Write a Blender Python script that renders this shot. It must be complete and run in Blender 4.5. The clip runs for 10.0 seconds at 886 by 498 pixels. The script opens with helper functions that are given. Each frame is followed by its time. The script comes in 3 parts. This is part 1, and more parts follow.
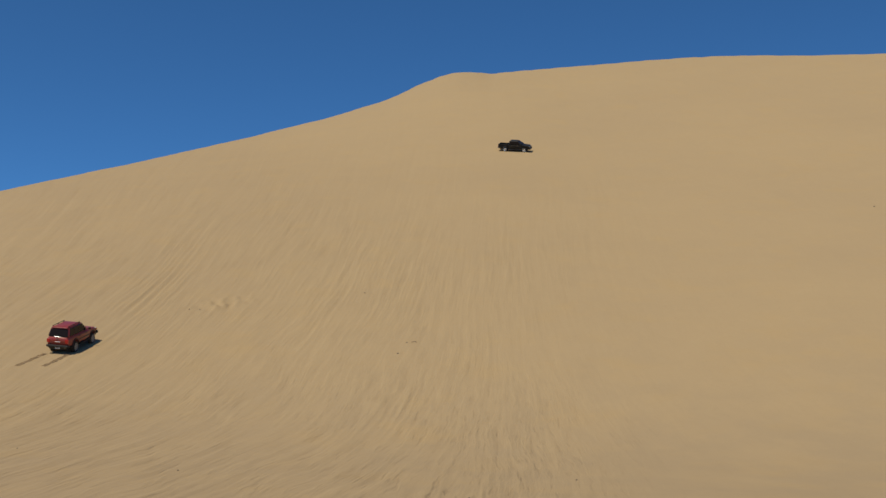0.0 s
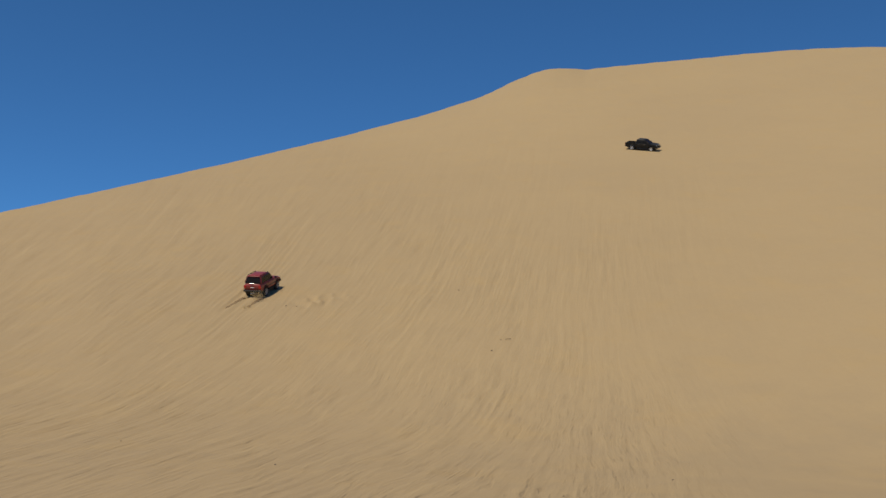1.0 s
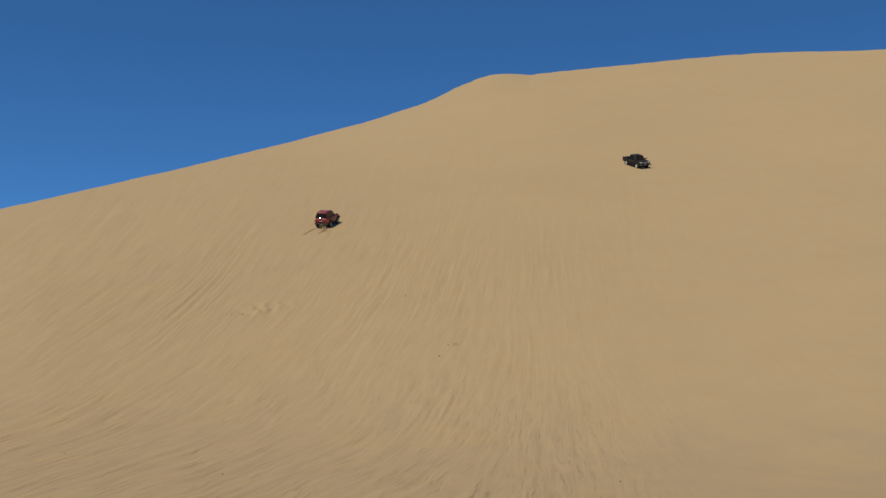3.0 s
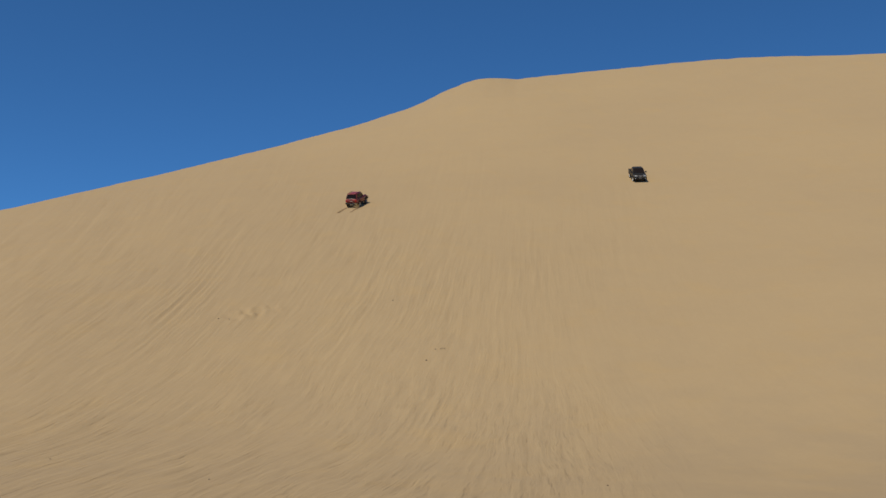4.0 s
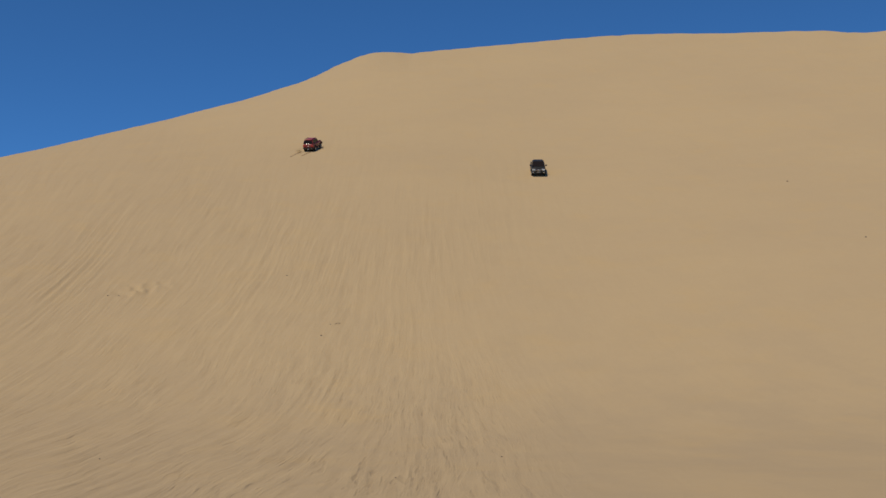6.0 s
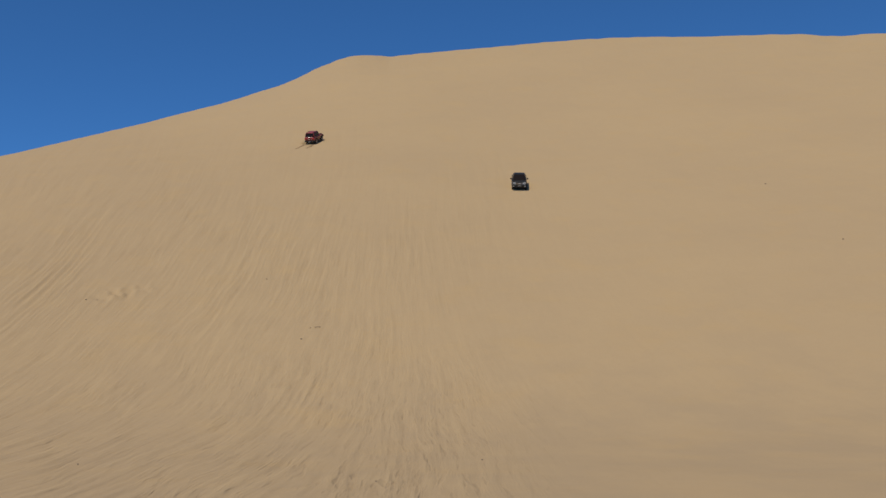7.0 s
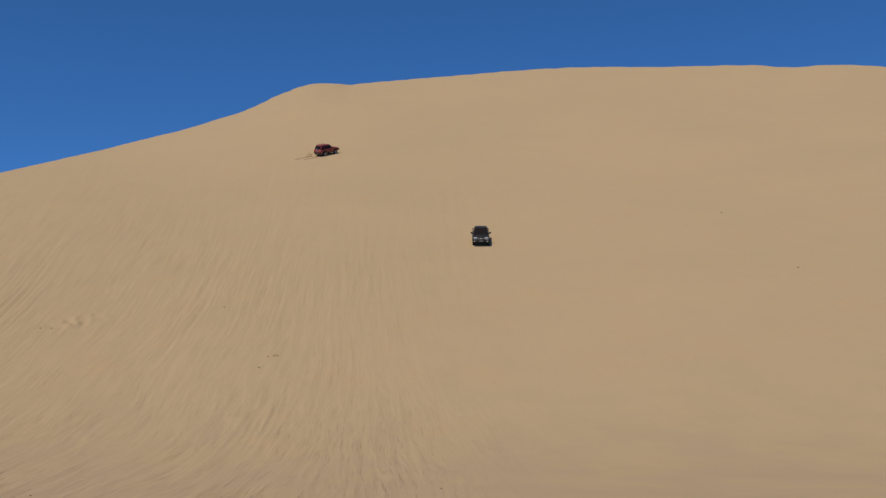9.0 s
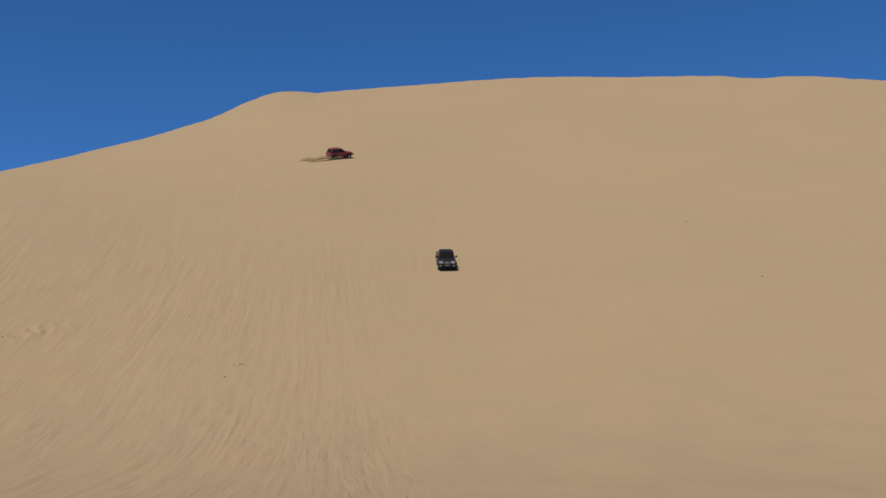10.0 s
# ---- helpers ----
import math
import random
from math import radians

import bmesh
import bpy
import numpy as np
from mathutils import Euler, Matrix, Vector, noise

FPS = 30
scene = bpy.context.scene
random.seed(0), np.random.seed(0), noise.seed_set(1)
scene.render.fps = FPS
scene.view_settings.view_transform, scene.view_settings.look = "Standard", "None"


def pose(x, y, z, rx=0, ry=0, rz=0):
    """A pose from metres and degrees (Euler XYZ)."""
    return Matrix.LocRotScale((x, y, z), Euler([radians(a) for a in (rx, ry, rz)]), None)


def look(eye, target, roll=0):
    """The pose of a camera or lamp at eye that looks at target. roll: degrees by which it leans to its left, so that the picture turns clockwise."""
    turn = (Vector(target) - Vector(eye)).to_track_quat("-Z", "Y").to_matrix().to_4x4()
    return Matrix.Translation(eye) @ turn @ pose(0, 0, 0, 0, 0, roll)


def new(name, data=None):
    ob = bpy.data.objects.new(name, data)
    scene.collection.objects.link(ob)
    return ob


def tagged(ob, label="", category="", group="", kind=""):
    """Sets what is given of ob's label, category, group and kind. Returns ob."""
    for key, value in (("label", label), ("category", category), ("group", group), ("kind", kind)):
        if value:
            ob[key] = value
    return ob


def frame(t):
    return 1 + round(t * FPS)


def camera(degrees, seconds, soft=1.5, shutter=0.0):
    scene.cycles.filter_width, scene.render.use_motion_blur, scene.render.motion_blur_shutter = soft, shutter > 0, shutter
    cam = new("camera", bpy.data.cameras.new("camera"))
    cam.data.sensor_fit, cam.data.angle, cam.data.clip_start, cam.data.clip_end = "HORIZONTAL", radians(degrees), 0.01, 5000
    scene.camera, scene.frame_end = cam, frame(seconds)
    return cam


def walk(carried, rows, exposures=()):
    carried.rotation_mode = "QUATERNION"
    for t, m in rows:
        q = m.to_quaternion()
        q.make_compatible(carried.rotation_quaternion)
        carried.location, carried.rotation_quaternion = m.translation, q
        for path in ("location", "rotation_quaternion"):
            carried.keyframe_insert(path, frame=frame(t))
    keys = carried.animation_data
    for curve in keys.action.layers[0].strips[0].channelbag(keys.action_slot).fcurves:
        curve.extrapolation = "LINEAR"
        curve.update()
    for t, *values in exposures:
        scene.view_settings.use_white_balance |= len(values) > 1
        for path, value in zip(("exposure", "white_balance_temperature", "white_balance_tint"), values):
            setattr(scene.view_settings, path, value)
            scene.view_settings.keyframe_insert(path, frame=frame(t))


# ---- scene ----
cam = camera(41.5, 10.0, soft=1.5)
EYE = (0.0, 0.0, 1.7)
# seconds, yaw, pitch, roll of the hand-held camera
TURNS = [
    (0.0, 0.00, 9.00, -0.87), (0.2, 1.97, 8.75, -0.72), (0.3, 3.45, 8.74, -0.85), (0.5, 4.74, 8.71, -1.09),
    (0.8, 4.60, 8.93, -1.36), (1.0, 4.55, 8.77, -1.51), (1.2, 4.84, 8.53, -1.98), (1.5, 4.96, 8.37, -1.30),
    (2.0, 3.67, 8.35, -1.01), (2.5, 2.71, 8.43, -0.63), (2.7, 2.39, 8.71, -0.56), (3.8, 1.62, 9.33, -0.28),
    (4.1, 1.26, 9.29, -0.40), (4.3, 0.68, 9.47, -0.70), (4.5, 0.07, 9.50, -0.54), (5.0, -1.45, 9.02, -0.30),
    (5.3, -2.19, 8.80, -0.16), (5.5, -2.64, 8.54, 0.15), (6.0, -3.62, 8.04, 0.68), (7.3, -4.62, 8.36, 0.97),
    (7.5, -4.42, 8.55, 1.14), (8.0, -4.46, 8.97, 1.44), (8.2, -5.05, 9.27, 1.27), (8.5, -5.67, 8.92, 0.93),
    (9.0, -6.56, 9.51, 1.23), (9.3, -6.98, 9.78, 1.02), (9.5, -7.29, 9.80, 1.27), (10.0, -8.18, 9.90, 1.39)]
EXPOSURES = [(0.0, 0.02, 6680, 10), (4.0, 0.01, 6510, 11), (10.0, 0.02, 6200, 17)]
walk(cam, [(t, pose(*EYE, 90 + p, r, y)) for t, y, p, r in TURNS], EXPOSURES)

# ---- light ----
SUN_EL, SUN_AZ = 58.0, 140.0   # degrees; azimuth left of straight ahead
world = bpy.data.worlds.new("sky")
world.use_nodes = True
scene.world = world
wn, wl = world.node_tree.nodes, world.node_tree.links
sky = wn.new("ShaderNodeTexSky")
sky.sky_type, sky.sun_disc = "NISHITA", False
sky.sun_elevation, sky.sun_rotation = radians(SUN_EL), radians(-SUN_AZ)
sky.altitude, sky.air_density, sky.dust_density, sky.ozone_density = 300, 0.45, 0.0, 1.5
tint = wn.new("ShaderNodeMix")   # the deep clear blue of dry desert air
tint.data_type, tint.blend_type = "RGBA", "MULTIPLY"
tint.inputs[0].default_value, tint.inputs[7].default_value = 1.0, (0.45, 0.99, 1.34, 1)
wl.new(sky.outputs[0], tint.inputs[6])
wl.new(tint.outputs[2], wn["Background"].inputs["Color"])
wn["Background"].inputs["Strength"].default_value = 0.098
sun = new("sun", bpy.data.lights.new("sun", "SUN"))
sun.data.energy, sun.data.angle, sun.data.color = 3.71, radians(0.53), (1.0, 0.903, 0.690)
sun_way = Vector((-math.sin(radians(SUN_AZ)) * math.cos(radians(SUN_EL)),
                  math.cos(radians(SUN_AZ)) * math.cos(radians(SUN_EL)), math.sin(radians(SUN_EL))))
sun.matrix_world = look(sun_way * 300, (0, 0, 0))

# ---- dune form ----
# bearing of the crest (degrees, left positive), its height angle seen from the eye, its distance in metres
CREST_BEARING = [-75, -50, -36, -29.2, -25.6, -24.4, -23.5, -22.3, -18.3, -12.8, -10.5, -7, -4, -2.6, -2.2, -1.4, -0.7, -0.1,
                 0.35, 0.9, 1.5, 2.3, 3.2, 4.4, 6, 7.2, 10, 12.7, 15.2, 18, 21, 23.4, 26, 34, 50, 75]
CREST_RISE = [3, 11, 15.2, 16.55, 17.13, 17.17, 17.29, 17.49, 17.78, 18.08, 18.05, 17.88, 17.69, 17.57, 17.53, 17.6, 17.61, 17.52,
              17.4, 17.19, 16.95, 16.55, 16.15, 15.75, 15.22, 14.88, 14.06, 13.29, 12.54, 11.73, 10.81, 10.07, 9.24, 6.6, 2.4, 0.6]
CREST_AWAY_BEARING = [-75, -40, -24, -10, 0, 8, 14, 20, 26, 40, 75]
CREST_AWAY = [345, 308, 290, 280, 268, 250, 228, 205, 183, 150, 118]
TOE, FOOT_SLOPE = 56.0, 0.27


def glide(x, xs, ys):
    """Smooth curve through the knots, with limited slopes so that it never overshoots."""
    xs, ys = np.asarray(xs, float), np.asarray(ys, float)
    h, d = np.diff(xs), np.diff(ys) / np.diff(xs)
    m = np.concatenate(([d[0]], np.where(d[1:] * d[:-1] > 0, 2 * d[1:] * d[:-1] / (d[1:] + d[:-1] + 1e-12), 0), [d[-1]]))
    x = np.clip(x, xs[0], xs[-1])
    i = np.clip(np.searchsorted(xs, x) - 1, 0, len(h) - 1)
    u = (x - xs[i]) / h[i]
    return (ys[i] * (1 + 2 * u) * (1 - u) ** 2 + h[i] * m[i] * u * (1 - u) ** 2
            + ys[i + 1] * u * u * (3 - 2 * u) + h[i] * m[i + 1] * u * u * (u - 1))


def lattice(i, j, seed):
    n = (i.astype(np.int64) * 374761393 + j.astype(np.int64) * 668265263 + seed * 974634777) & 0xFFFFFFFF
    n = ((n ^ (n >> 13)) * 1274126177) & 0xFFFFFFFF
    return ((n ^ (n >> 16)) & 0xFFFF) / 32767.5 - 1


def grain(x, y, seed=0):
    """Smooth value noise from -1 to 1."""
    i, j = np.floor(x), np.floor(y)
    u, v = x - i, y - j
    u, v = u * u * (3 - 2 * u), v * v * (3 - 2 * v)
    a, b = lattice(i, j, seed), lattice(i + 1, j, seed)
    c, d = lattice(i, j + 1, seed), lattice(i + 1, j + 1, seed)
    return (a + (b - a) * u) * (1 - v) + (c + (d - c) * u) * v


def dune(x, y):
    """Height of the bare dune over the plan, without its tracks."""
    x, y = np.asarray(x, float), np.asarray(y, float)
    r, az = np.hypot(x, y), np.degrees(np.arctan2(-x, y))
    rc = glide(az, CREST_AWAY_BEARING, CREST_AWAY)
    rise = glide(az, CREST_BEARING, CREST_RISE)
    broad = sum(glide(az + d, CREST_BEARING, CREST_RISE) for d in (-4, -2.5, -1.2, 0, 1.2, 2.5, 4)) / 7
    zc = rc * np.tan(np.radians(broad)) + 1.7 + 0.25
    soft = 7.0
    toe = glide(az, [-75, -22, -12, 0, 14, 30, 75], [TOE, TOE, TOE + 1, TOE + 5, TOE + 9, TOE + 8, TOE])
    s = soft * np.logaddexp(0, (r - toe) / soft)
    sc = rc - toe
    slope = glide(az, [-75, -22, -12, 0, 10, 20, 26, 75], [FOOT_SLOPE, FOOT_SLOPE, 0.275, 0.32, 0.352, 0.32, 0.26, 0.12])
    b = (zc - slope * sc) / sc ** 2
    ahead = 1 / (1 + np.exp((np.abs(az) - 68) / 4))
    # the small forms of the crest die out down the face
    edge = rc * (np.tan(np.radians(rise)) - np.tan(np.radians(broad)))
    t = np.clip(s / sc, 0, 1.2)
    face = slope * s + b * s * s + edge * t ** 14
    lee = zc + edge - 0.5 * (r - rc)
    k = 0.35
    z = -k * np.logaddexp(-face / k, -lee / k)
    z = np.where(r > rc + 12, lee, z)
    z = np.where(r > rc, 2.0 * np.logaddexp(0, z / 2.0), z) * ahead
    rough = np.clip((r - 40) / 40, 0, 1) * np.clip((rc - r) / 50, 0, 1)
    return z + rough * (0.01 * grain(x / 23, y / 23, 3) + 0.03 * grain(x / 60, y / 60, 4) * np.clip((r - 60) / 60, 0, 1))
# ---- end of form ----


# ---- materials ----
def material(name, rough=0.5, metal=0.0, color=(0.5, 0.5, 0.5), coat=0.0):
    m = bpy.data.materials.new(name)
    m.use_nodes = True
    b = m.node_tree.nodes["Principled BSDF"]
    b.inputs["Base Color"].default_value = (*color, 1)
    b.inputs["Roughness"].default_value, b.inputs["Metallic"].default_value = rough, metal
    b.inputs["Coat Weight"].default_value, b.inputs["Coat Roughness"].default_value = coat, 0.12
    return m


def node(m, kind, **values):
    n = m.node_tree.nodes.new(kind)
    for key, value in values.items():
        n.inputs[key.replace("_", " ")].default_value = value
    return n


def blend(m, a, b, fac):
    """A colour between two colours or sockets."""
    n = m.node_tree.nodes.new("ShaderNodeMix")
    n.data_type = "RGBA"
    for slot, v in ((6, a), (7, b), (0, fac)):
        if isinstance(v, tuple):
            n.inputs[slot].default_value = (*v, 1)
        elif isinstance(v, float):
            n.inputs[slot].default_value = v
        else:
            m.node_tree.links.new(v, n.inputs[slot])
    return n.outputs[2]


def sums(m, op, a, b=0.0, c=0.0):
    n = m.node_tree.nodes.new("ShaderNodeMath")
    n.operation = op
    for slot, v in enumerate((a, b, c)):
        if isinstance(v, (int, float)):
            n.inputs[slot].default_value = v
        else:
            m.node_tree.links.new(v, n.inputs[slot])
    return n.outputs[0]


def spread(m, source, low, high):
    n = node(m, "ShaderNodeMapRange", From_Min=low, From_Max=high)
    m.node_tree.links.new(source, n.inputs["Value"])
    return n.outputs[0]


def speckle(m, vector, scale, detail=3.0, stretch=None, rough=0.55):
    links = m.node_tree.links
    if stretch:
        s = m.node_tree.nodes.new("ShaderNodeVectorMath")
        s.operation = "MULTIPLY"
        s.inputs[1].default_value = stretch
        links.new(vector, s.inputs[0])
        vector = s.outputs[0]
    n = node(m, "ShaderNodeTexNoise", Scale=scale, Detail=detail, Roughness=rough)
    links.new(vector, n.inputs["Vector"])
    return n.outputs["Fac"]


def bumped(m, layers):
    """Chain of bumps: (height socket, distance in metres, strength or socket)."""
    links, last = m.node_tree.links, None
    for height, distance, strength in layers:
        n = node(m, "ShaderNodeBump", Distance=distance)
        links.new(height, n.inputs["Height"])
        if isinstance(strength, float):
            n.inputs["Strength"].default_value = strength
        else:
            links.new(strength, n.inputs["Strength"])
        if last:
            links.new(last, n.inputs["Normal"])
        last = n.outputs[0]
    links.new(last, m.node_tree.nodes["Principled BSDF"].inputs["Normal"])


def sand_material():
    m = material("sand", 0.92)
    nodes, links = m.node_tree.nodes, m.node_tree.links
    b = nodes["Principled BSDF"]
    b.inputs["Specular IOR Level"].default_value = 0.25
    flow = nodes.new("ShaderNodeAttribute")
    flow.attribute_name = "flow"
    split = nodes.new("ShaderNodeSeparateXYZ")
    links.new(flow.outputs["Vector"], split.inputs[0])
    amount = split.outputs[2]
    place = nodes.new("ShaderNodeTexCoord").outputs["Object"]
    other = nodes.new("ShaderNodeAttribute")
    other.attribute_name = "cross"
    vec = flow.outputs["Vector"]
    wide = speckle(m, vec, 1.0, 2.0, (1.1, 0.40, 0.0), 0.5)
    line = speckle(m, vec, 1.0, 1.5, (3.1, 0.85, 0.0), 0.55)
    thin = speckle(m, vec, 1.0, 2.0, (5.0, 0.95, 0.0), 0.5)
    weave = speckle(m, other.outputs["Vector"], 1.0, 2.0, (3.0, 0.7, 0.0), 0.5)
    dash = speckle(m, vec, 1.0, 3.0, (4.0, 1.7, 0.0), 0.6)
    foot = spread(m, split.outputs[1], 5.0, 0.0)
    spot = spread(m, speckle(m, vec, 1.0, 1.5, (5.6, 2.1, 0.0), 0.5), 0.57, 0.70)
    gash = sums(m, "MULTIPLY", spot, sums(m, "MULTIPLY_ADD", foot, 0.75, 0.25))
    field = speckle(m, place, 0.028, 3.0)
    band = speckle(m, place, 1.0, 3.0, (0.012, 0.10, 0.02))
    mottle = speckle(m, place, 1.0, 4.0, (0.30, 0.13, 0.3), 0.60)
    stain = speckle(m, place, 1.0, 5.0, (1.0, 0.42, 0.8), 0.62)
    fine = speckle(m, place, 2.6, 4.0)
    grit = speckle(m, place, 40.0, 2.0)
    # base tones of the sand, varied at random in broad and small patches
    tone = blend(m, (0.382, 0.277, 0.153), (0.364, 0.265, 0.150), spread(m, field, 0.35, 0.65))
    tone = blend(m, tone, (0.345, 0.245, 0.130), sums(m, "MULTIPLY", spread(m, band, 0.50, 0.80), 0.15))
    tone = blend(m, tone, (0.318, 0.236, 0.140), sums(m, "MULTIPLY", spread(m, mottle, 0.48, 0.72), 0.15))
    tone = blend(m, tone, (0.420, 0.308, 0.170), sums(m, "MULTIPLY", spread(m, stain, 0.50, 0.74), 0.18))
    # painted darkening towards the foot: greyer mottles in the sand colour
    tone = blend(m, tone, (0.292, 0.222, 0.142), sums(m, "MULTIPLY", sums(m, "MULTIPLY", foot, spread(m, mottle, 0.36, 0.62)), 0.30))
    # self-shadowing of the driven-over sand, put into the colour as a darker tone
    tone = blend(m, tone, (0.318, 0.232, 0.132), sums(m, "MULTIPLY", amount, 0.28))
    # weaker sun on the flank put into the colour, with its brownish patches
    parts = nodes.new("ShaderNodeSeparateXYZ")
    links.new(other.outputs["Vector"], parts.inputs[0])
    tone = blend(m, tone, (0.300, 0.214, 0.124), sums(m, "MULTIPLY", parts.outputs[2], 0.19))
    # shade put into the colour of the grooves, low in the line noise
    patchy = spread(m, speckle(m, vec, 1.0, 3.0, (0.9, 1.1, 0.0), 0.6), 0.38, 0.62)
    dark = sums(m, "MULTIPLY", sums(m, "MULTIPLY", spread(m, line, 0.50, 0.25), amount), patchy)
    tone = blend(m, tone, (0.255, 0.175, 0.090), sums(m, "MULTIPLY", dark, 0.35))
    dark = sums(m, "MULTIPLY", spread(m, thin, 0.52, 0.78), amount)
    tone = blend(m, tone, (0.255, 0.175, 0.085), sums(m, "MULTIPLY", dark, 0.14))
    # shade put into the colour of the gashes that the bump sinks
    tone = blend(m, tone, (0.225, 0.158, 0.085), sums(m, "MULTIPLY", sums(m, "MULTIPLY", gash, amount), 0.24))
    # light put into the colour of the ridges that the bump raises
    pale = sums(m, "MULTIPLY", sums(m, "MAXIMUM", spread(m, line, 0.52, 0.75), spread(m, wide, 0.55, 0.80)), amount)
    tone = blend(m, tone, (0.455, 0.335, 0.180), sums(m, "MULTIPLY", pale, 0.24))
    rust = speckle(m, place, 1.0, 4.0, (0.22, 0.16, 0.3), 0.6)
    tone = blend(m, tone, (0.415, 0.278, 0.118), sums(m, "MULTIPLY", spread(m, rust, 0.52, 0.72), 0.22))
    tone = blend(m, tone, (0.30, 0.215, 0.115), sums(m, "MULTIPLY", spread(m, fine, 0.56, 0.85), 0.30))
    tone = blend(m, tone, (0.47, 0.36, 0.22), sums(m, "MULTIPLY", spread(m, grit, 0.5, 0.8), 0.25))
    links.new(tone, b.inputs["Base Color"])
    def on(k):
        return sums(m, "MULTIPLY", amount, k)
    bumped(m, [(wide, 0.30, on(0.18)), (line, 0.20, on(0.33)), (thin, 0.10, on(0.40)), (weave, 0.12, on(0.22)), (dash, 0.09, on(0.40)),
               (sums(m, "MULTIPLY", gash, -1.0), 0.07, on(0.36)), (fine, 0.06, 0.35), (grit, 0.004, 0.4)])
    return m


def paint_material(name, color, dust, gloss, coat=0.0):
    m = material(name, 0.32, 0.0, color, coat)
    place = m.node_tree.nodes.new("ShaderNodeTexCoord").outputs["Object"]
    f = speckle(m, place, 2.2, 5.0)
    links = m.node_tree.links
    b = m.node_tree.nodes["Principled BSDF"]
    links.new(blend(m, color, (0.36, 0.25, 0.14), sums(m, "MULTIPLY", spread(m, f, 0.42, 0.8), dust)), b.inputs["Base Color"])
    b.inputs["Specular IOR Level"].default_value = gloss
    links.new(sums(m, "MULTIPLY_ADD", f, 0.35, 0.18), b.inputs["Roughness"])
    return m


def rough_material(name, a, b_, rough, scale, metal=0.0):
    m = material(name, rough, metal)
    place = m.node_tree.nodes.new("ShaderNodeTexCoord").outputs["Object"]
    f = speckle(m, place, scale, 4.0)
    m.node_tree.links.new(blend(m, a, b_, spread(m, f, 0.35, 0.7)), m.node_tree.nodes["Principled BSDF"].inputs["Base Color"])
    bumped(m, [(f, 0.01, 0.4)])
    return m


sand = sand_material()
churned = rough_material("churned_sand", (0.19, 0.125, 0.065), (0.29, 0.20, 0.11), 0.95, 5.0)
airborne = rough_material("airborne_sand", (0.43, 0.315, 0.155), (0.51, 0.375, 0.19), 0.95, 9.0)
red_paint = paint_material("red_paint", (0.250, 0.030, 0.025), 0.20, 0.34, 0.3)
black_paint = paint_material("black_paint", (0.015, 0.016, 0.016), 0.09, 0.14)
glass = material("tinted_glass", 0.10, 0.0, (0.016, 0.012, 0.011))
glass.node_tree.nodes["Principled BSDF"].inputs["Specular IOR Level"].default_value = 0.10
rubber = rough_material("rubber", (0.012, 0.012, 0.012), (0.035, 0.03, 0.025), 0.85, 14.0)
trim = rough_material("black_plastic", (0.008, 0.008, 0.009), (0.020, 0.018, 0.016), 0.6, 9.0)
alloy = rough_material("alloy", (0.70, 0.70, 0.69), (0.80, 0.79, 0.78), 0.42, 6.0, 0.1)
steel = rough_material("dusty_alloy", (0.30, 0.28, 0.25), (0.44, 0.41, 0.38), 0.5, 6.0, 0.1)
chrome = rough_material("chrome", (0.6, 0.6, 0.6), (0.7, 0.7, 0.7), 0.18, 5.0, 1.0)
tail_red = material("tail_lens", 0.2, 0.0, (0.42, 0.012, 0.012), 0.5)
lamp_clear = material("lamp_lens", 0.15, 0.0, (0.48, 0.49, 0.49), 0.5)
dull_plate = rough_material("dull_plate", (0.26, 0.26, 0.25), (0.36, 0.36, 0.34), 0.5, 9.0)
amber = material("amber_lens", 0.2, 0.0, (0.38, 0.11, 0.02), 0.3)
bright = material("bright_trim", 0.26, 0.5, (0.70, 0.70, 0.70))
plate_white = rough_material("plate_white", (0.72, 0.72, 0.70), (0.80, 0.80, 0.78), 0.45, 9.0)
stone_grey = rough_material("stone", (0.08, 0.062, 0.045), (0.15, 0.115, 0.08), 0.9, 12.0)
dry_wood = rough_material("dry_wood", (0.10, 0.075, 0.05), (0.17, 0.13, 0.09), 0.9, 9.0)


# ---- ground ----
def fan(u, v, middle, steep):
    """Which line of a fan of tracks passes a bearing u and a height angle v: upright above the middle, bent outwards towards the foot."""
    foot = np.minimum(v + 0.5, 0)
    climb = steep * (0.052 * (v - 3) - 0.36 * (np.exp(-(v + 0.5 - foot) / 3) - np.exp(-3.5 / 3)) + 0.12 * foot)
    return -20 * np.arcsinh(np.sinh((middle - u) / 20) * np.exp(climb))


